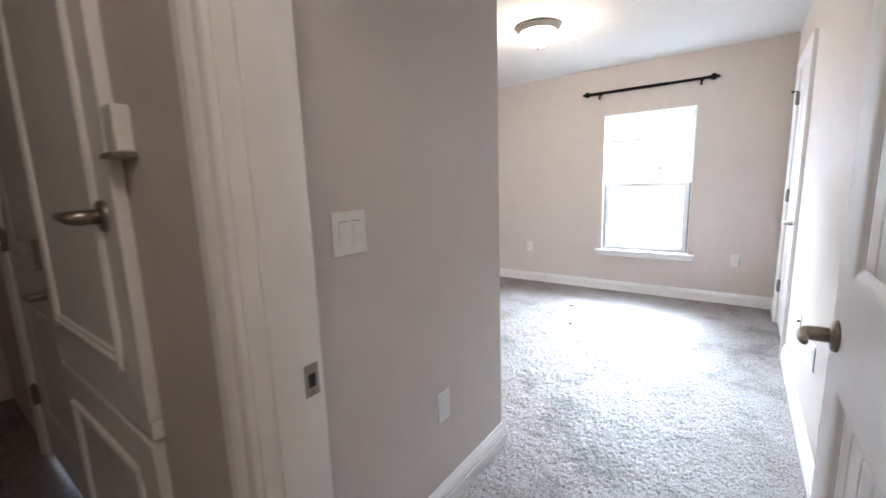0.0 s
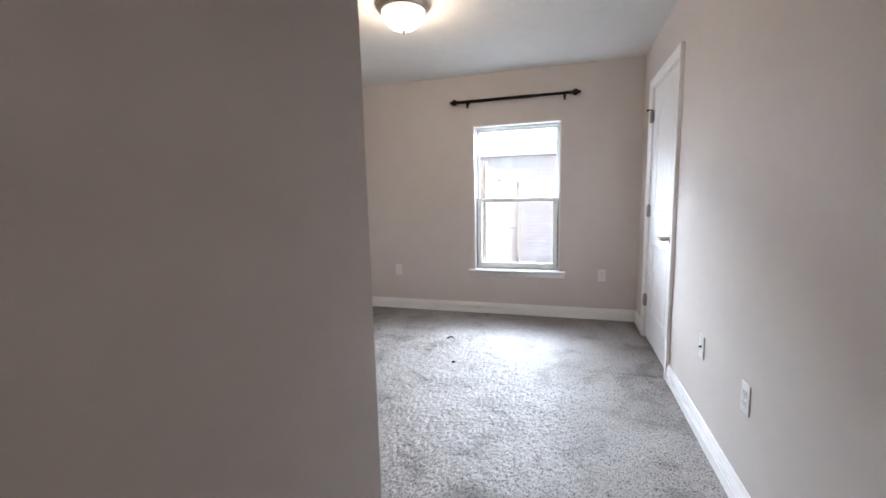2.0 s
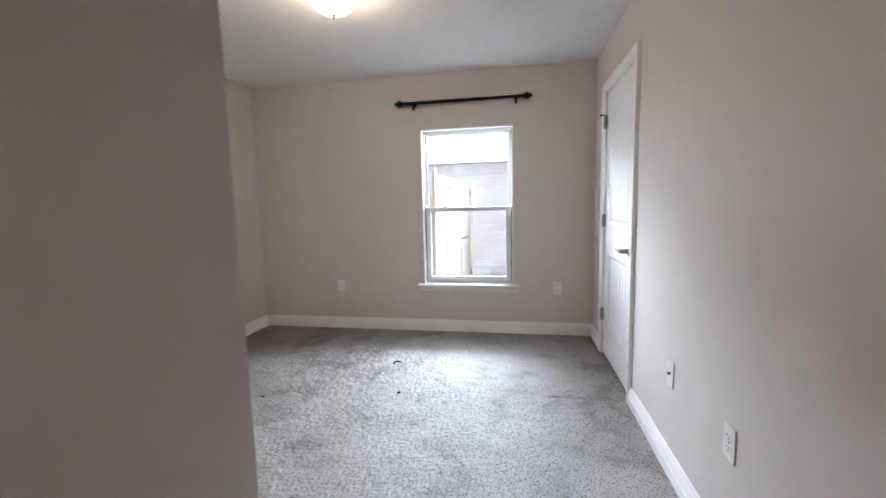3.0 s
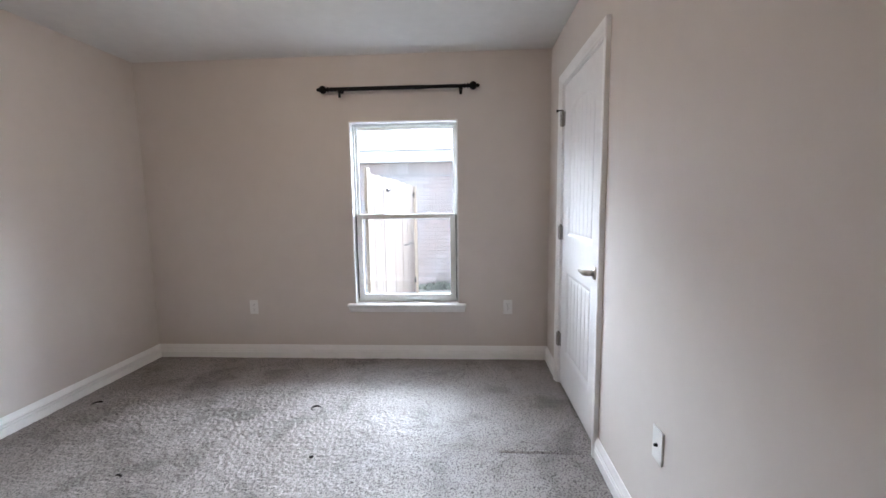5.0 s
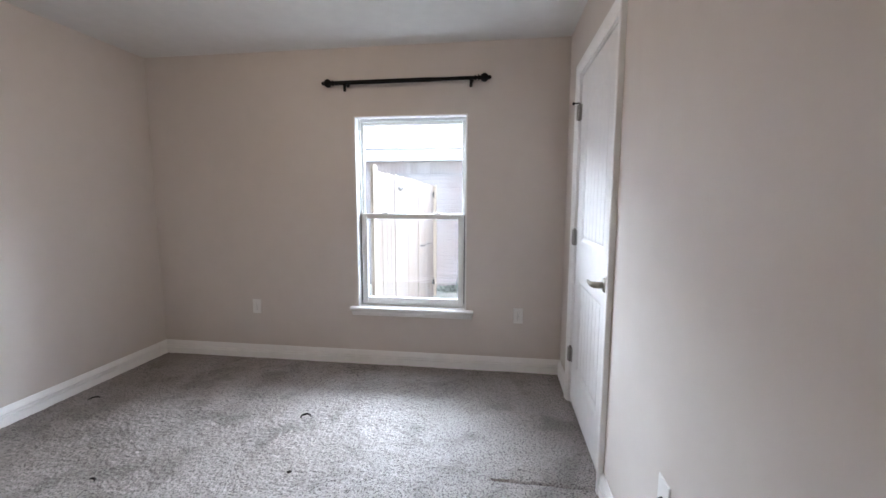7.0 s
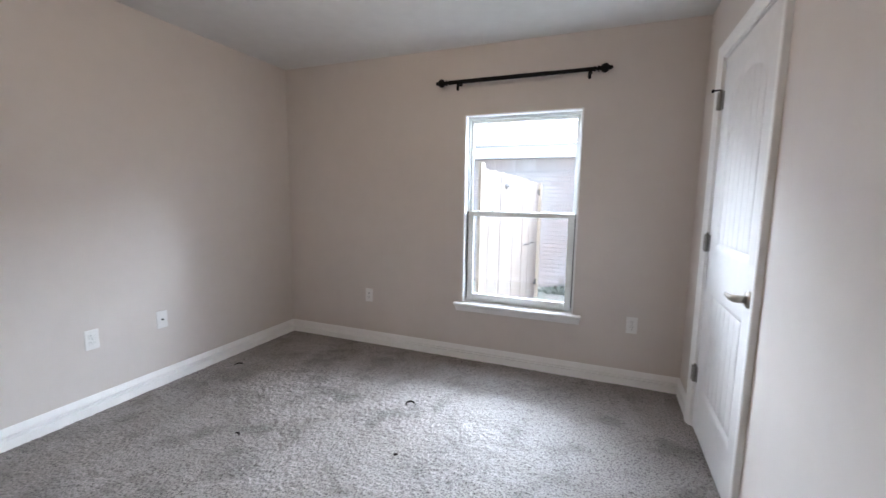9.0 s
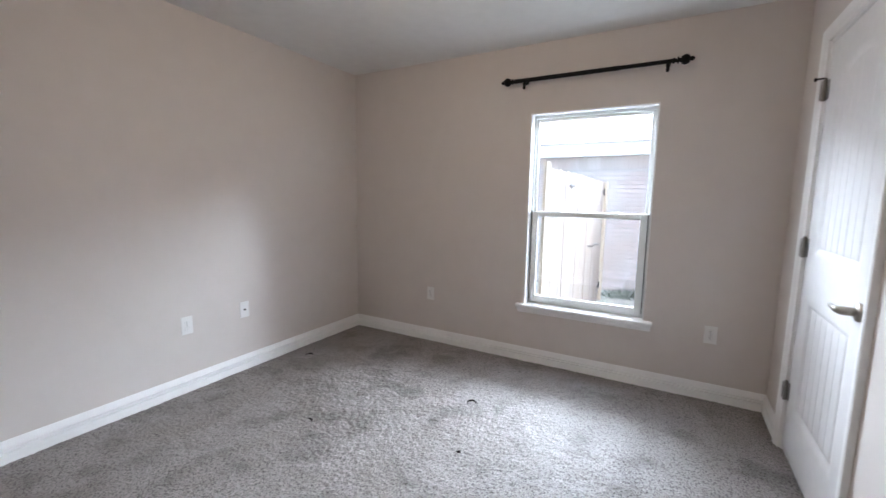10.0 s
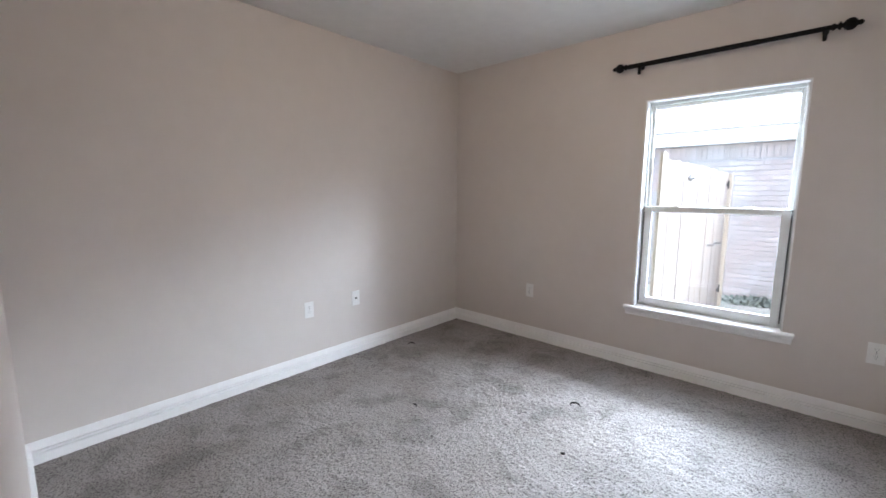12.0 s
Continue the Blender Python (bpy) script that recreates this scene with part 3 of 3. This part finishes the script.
part("rim", lathe([(0.150, 0.0), (0.163, -0.004), (0.166, -0.012), (0.160, -0.022), (0.150, -0.028), (0.146, -0.036), (0.138, -0.042), (0.128, -0.043), (0.128, -0.030)], 48),
     NICKEL, lamp, "stepped brushed nickel rim", True)
bowl = [(0.130 * math.cos(a), -0.040 - 0.106 * math.sin(a)) for a in [k * math.pi / 2 / 12 for k in range(12)]] + [(0.008, -0.146)]
part("bowl", lathe(bowl, 48), BOWL, lamp, "glowing frosted glass bowl", True)
part("finial", lathe([(0.012, -0.144), (0.013, -0.149), (0.007, -0.154), (0.009, -0.160), (0.006, -0.166), (0.001, -0.168)], 18), NICKEL, lamp, "small nickel finial", True)
for o in lamp.children:
    if o.name.startswith("bowl"):
        o.visible_shadow = False

DIM_BOWL = BOWL.copy()
DIM_BOWL.name = "dim_alabaster_glass"
DIM_BOWL.node_tree.nodes["Principled BSDF"].inputs["Emission Strength"].default_value = 0.4
hall_lamp = thing("hall_light", "flush hallway ceiling light with glass bowl", "ceiling light", (-0.22, 0.16, H))
part("rim", lathe([(0.150, 0.0), (0.163, -0.004), (0.160, -0.022), (0.138, -0.042), (0.128, -0.030)], 32), NICKEL, hall_lamp, smooth=True)
hb = part("bowl", lathe(bowl, 32), DIM_BOWL, hall_lamp, smooth=True)
hb.visible_shadow = False


# ---- wall plates ----
def plate(name, label, category, at, turn, group="wall outlets", width=0.070, height=0.115):
    """A wall plate standing out along its own -y."""
    t = thing(name, label, category, at, group, turn=turn)
    part("cover", box(-width / 2, width / 2, -0.0055, 0.0, -height / 2, height / 2, 0.0022), PLATE, t)
    return t


def outlet(label, at, turn):
    t = plate("wall_outlet", label, "outlet", at, turn)
    for dz in (-0.0195, 0.0195):
        r = part("receptacle", box(-0.0165, 0.0165, -0.0072, -0.004, dz - 0.0145, dz + 0.0145, 0.003), PLATE, t)
        for sx, h in ((-0.0063, 0.0075), (0.0063, 0.006)):
            part("slot", box(sx - 0.0011, sx + 0.0011, -0.0076, -0.006, dz + 0.001, dz + 0.001 + h), SLOT, r)
        part("slot", lathe([(0.0024, -0.0076), (0.0024, -0.006)], 8, "Y", (0, 0, dz - 0.0075)), SLOT, r)
    part("screw", lathe([(0.003, -0.0052), (0.0026, -0.0064)], 10, "Y"), STEEL, t)
    return t


def jack(label, at, turn, dark=True):
    t = plate("cable_plate", label, "wall plate", at, turn, "cable plates")
    if dark:
        part("connector", lathe([(0.0065, -0.005), (0.0065, -0.009), (0.0046, -0.009), (0.0046, -0.016), (0.002, -0.016)], 14, "Y"), BLACK, t, "dark coaxial connector")
    for dz in (-0.042, 0.042):
        part("screw", lathe([(0.003, -0.0052), (0.0026, -0.0064)], 10, "Y", (0, 0, dz)), PLATE, t)
    return t


outlet("white duplex outlet low on the window wall", (-2.383, NORTH, 0.470), 0)
outlet("white duplex outlet on window wall near closet corner", (-0.311, NORTH, 0.472), 0)
outlet("white duplex outlet on the plain side wall", (WEST, 3.317, 0.478), 90)
jack("white cable plate with dark connector on side wall", (WEST, 3.717, 0.487), 90)
jack("white cable plate with dark connector by closet door", (EAST, 3.083, 0.492), -90)
outlet("white duplex outlet on wall near closet door", (EAST, 2.575, 0.483), -90)
pp = plate("wall_outlet", "white rectangular outlet plate on the passage wall", "outlet", (BLOCK_X, 1.415, 0.460), 90)
part("receptacle", box(-0.0165, 0.0165, -0.0068, -0.004, -0.033, 0.033, 0.001), PLATE, pp)

sw = plate("light_switch", "white double rocker light switch plate", "light switch", (BLOCK_X, 1.020, 1.160), 90, "", 0.116, 0.118)
for sx, tilt in ((-0.023, 4), (0.023, -4)):
    part("bezel", box(sx - 0.0175, sx + 0.0175, -0.0066, -0.004, -0.034, 0.034, 0.0008), PLATE, sw)
    rk = part("rocker", box(-0.0155, 0.0155, -0.004, 0.002, -0.0315, 0.0315, 0.0015), PLATE, sw, "white rocker paddle")
    rk.matrix_basis = pose(sx, -0.0065, 0, tilt, 0, 0)
    # near-black strip painted as the shade over the rocker
    part("shadow_line", box(sx - 0.0155, sx + 0.0155, -0.0071, -0.006, 0.0318, 0.0330), SLOT, sw)

# ---- marks on the carpet ----
# dark arcs laid on the pile as the shade inside furniture-foot dents
def dent(at, r, a0, a1, label="dark curved arc painted as the shade of a furniture-foot dent"):
    bm = bmesh.new()
    pts = [(r * math.cos(a), r * math.sin(a), LAY + 0.0035) for a in np.linspace(radians(a0), radians(a1), 14)]
    tube(pts, [0.0015 + 0.0045 * math.sin(math.pi * k / 13) for k in range(14)], 6, 1.0, bm)
    ob = part("dent_shade_arc", bm, LINT_DENT, None)
    ob.location = at
    return tagged(ob, label, "carpet dent", "furniture dents")


dent((-1.577, 4.110, 0.0), 0.027, 0, 250)
dent((-3.021, 4.121, 0.0), 0.030, 30, 220)
dent((-2.289, 3.443, 0.0), 0.024, 10, 130)
dent((-1.592, 2.619, 0.0), 0.030, 20, 200)
speck = part("lint", tube([(-0.008, 0.004, 0.006), (0, 0, 0.009), (0.006, 0.007, 0.008), (0.012, 0.006, 0.005)], [0.003, 0.006, 0.006, 0.002], 7), LINT_DENT, None)
speck.location = (-1.424, 3.627, LAY - 0.003)
tagged(speck, "small dark speck of lint on the carpet", "lint")

# ---- outside ----
GZ = -0.15
FX, FTOP = -1.45, 1.56
tagged(part("ground", box(-150, 150, -150, 150, GZ - 0.3, GZ), GRASS), "patchy green and dry lawn between houses", "ground", kind="structure")

fence = thing("wooden_fence", "new pale pine privacy fence with vertical pickets", "fence", (FX, 5.4, GZ))
gate = thing("fence_gate", "pale pine picket gate with steel hinges and latch", "gate", (FX, 8.05, GZ))
rng = random.Random(4)


def picket(w, h):
    bm = bmesh.new()
    c = 0.016
    prof = [(-w / 2, 0), (w / 2, 0), (w / 2, h - c), (w / 2 - c, h), (-w / 2 + c, h), (-w / 2, h - c)]
    for x in (-0.008, 0.008):
        bm.faces.new([bm.verts.new((x, u, z)) for u, z in prof])
    bm.verts.ensure_lookup_table()
    for i in range(6):
        j = (i + 1) % 6
        bm.faces.new((bm.verts[i], bm.verts[j], bm.verts[6 + j], bm.verts[6 + i]))
    return finish("picket", bm, PINE)


PICKET = picket(0.1395, FTOP - GZ - 0.03)


def board(parent, y, dz=0.0):
    ob = new("picket", PICKET)
    ob.parent = parent
    ob.matrix_basis = pose(rng.uniform(-0.003, 0.003), y, 0.03 + dz, rng.uniform(-0.3, 0.3), 0, rng.uniform(-1.2, 1.2))


y = 5.25
while y < 7.12:
    board(fence, y - 5.4, rng.uniform(-0.006, 0.006))
    y += 0.142
for k in range(6):
    board(gate, -0.80 + k * 0.1435, rng.uniform(-0.006, 0.006) - 0.012)
for z in (0.35, 0.95, 1.5):
    part("rail", box(-0.052, -0.012, -0.2, 1.75, z - 0.045, z + 0.045, 0.003), PINE, fence)
    part("rail", box(-0.052, -0.012, -0.86, -0.02, z - 0.045, z + 0.045, 0.003), PINE, gate)
for yy in (0.25, 1.70):
    part("post", box(-0.145, -0.055, yy - 0.045, yy + 0.045, 0, 1.66, 0.004), PINE, fence)
part("corner_board", box(-0.012, 0.014, -0.34, -0.222, 0, 1.745, 0.003), WARM_PINE, fence, "warm-toned pine corner board")
part("post", box(-0.045, 0.045, 2.67, 2.76, 0, 1.70, 0.004), WARM_PINE, fence, "warm-toned pine gate post")
for z in (0.24, 1.56):
    hg = box(0.008, 0.013, -0.16, -0.02, z - 0.018, z + 0.018, 0.001)
    lathe([(0.009, z - 0.05), (0.009, z + 0.05)], 10, "Z", (0.014, 0.0, 0), hg)
    box(0.006, 0.012, -0.02, 0.03, z - 0.045, z + 0.045, 0.001, hg)
    part("strap_hinge", hg, BLACK, gate, "black strap hinge")
for yy, zz in ((-1.02, 0.900), (-0.58, 0.882)):
    lt = box(0.008, 0.013, yy - 0.05, yy + 0.05, zz - 0.018, zz + 0.018, 0.001)
    tube([(0.010, yy, zz), (0.050, yy - 0.010, zz), (0.078, yy - 0.012, zz + 0.004)], [0.010, 0.010, 0.008], 8, 1.0, lt)
    part("latch", lt, STEEL, gate, "grey steel gate latch")
part("hook", lathe([(0.010, 0.008), (0.014, 0.020), (0.036, 0.032), (0.014, 0.046), (0.006, 0.060)], 4, "X", (0, 0.48, 1.585)), STEEL, fence, "dark steel diamond-shaped hook")
# thin dark strips on the pickets' face, painted shade of two gaps
for yy in (1.05, 1.46):
    part("gap_shade_strip", box(0.0082, 0.0100, yy - 0.006, yy + 0.006, 0.05, 1.68), GAP_SHADE, fence, "dark strip painted as shade between boards")

BY = 8.80
nb = thing("neighbor_house", "brick neighbouring house with pale eave and shingle roof", "house", (-1.5, BY, GZ))
part("wall", box(-9, 9, 0.012, 0.3, 0, 2.36), MORTAR, nb, "mortar joints of the brick wall")
part("soffit", box(-9, 9, -0.12, 0.012, 2.13, 2.145), VINYL, nb, "pale vinyl soffit")
part("fascia", box(-9, 9, -0.15, -0.12, 2.125, 2.32, 0.004), VINYL, nb, "pale fascia board")


def roof():
    """Overlapping shingle courses with tabs of uneven tone and length."""
    bm = bmesh.new()
    pitch = math.atan(0.42)
    dy, dz = math.cos(pitch), math.sin(pitch)
    r = random.Random(3)
    for c in range(34):
        s = c * 0.14 - 0.02
        x = -6.0 + r.uniform(0, 0.3)
        while x < 6:
            w = r.choice((0.18, 0.24, 0.30))
            t = r.uniform(0.006, 0.014)
            e = r.uniform(-0.006, 0.006)
            p = [(s + e, t + 0.006), (s + 0.15, 0.004), (s + 0.15, 0.0), (s + e, 0.0)]
            a = [bm.verts.new((x, -0.17 + q * dy - h * dz, 2.32 + q * dz + h * dy)) for q, h in p]
            b = [bm.verts.new((x + w - 0.006, -0.17 + q * dy - h * dz, 2.32 + q * dz + h * dy)) for q, h in p]
            for i in range(4):
                bm.faces.new((a[i], a[(i + 1) % 4], b[(i + 1) % 4], b[i]))
            bm.faces.new(a)
            bm.faces.new(b)
            x += w
    return bm


rf = part("roof", roof(), SHINGLE, nb, "grey-brown asphalt shingle roof")
part("roof_deck", box(-9, 9, -0.14, 6.0, -0.03, -0.01), SHINGLE, nb).matrix_basis = pose(0, 0, 2.385, math.degrees(math.atan(0.42)), 0, 0)
tagged(rf, kind="stuff")


def weeds():
    bm = bmesh.new()
    r = random.Random(11)
    for k in range(240):
        x, yy = r.gauss(-1.05, 0.22), 8.60 + r.uniform(-0.30, 0.16)
        h, a = r.uniform(0.02, 0.10), r.uniform(0, 6.28)
        dx, dyy = math.cos(a) * 0.05, math.sin(a) * 0.05
        w = r.uniform(0.008, 0.02)
        v = [bm.verts.new(c) for c in ((x - w, yy, GZ), (x + w, yy, GZ), (x + dx + w * 0.6, yy + dyy, GZ + h * 0.6), (x + dx * 1.8, yy + dyy * 1.8, GZ + h))]
        bm.faces.new((v[0], v[1], v[2], v[3]))
    return bm


tagged(part("weeds", weeds(), WEED), "dark green weeds at the foot of the brick wall", "weeds", kind="stuff")

# bricks of the neighbouring house, the stretch seen through the window
bm_b = box(-0.097, 0.097, 0.0, 0.02, -0.0285, 0.0285, 0.003, segments=1)
BRK = finish("brick", bm_b, BRICK)
bm_s = box(-0.0285, 0.0285, 0.0, 0.02, -0.097, 0.097, 0.003, segments=1)
SOLDIER = finish("brick", bm_s, BRICK)


def brick(mesh, x, z):
    ob = new("brick", mesh)
    ob.parent = nb
    ob.matrix_basis = pose(x, rng.uniform(-0.002, 0.002), z, 0, 0, 0)


for row in range(28):
    z = 0.035 + row * 0.0675
    for col in range(14):
        x = -1.3 + col * 0.204 + (row % 2) * 0.102
        if x > -0.20 or z > 1.50:
            brick(BRK, x, z)
for col in range(36):
    brick(SOLDIER, -1.3 + col * 0.0675, 2.022)
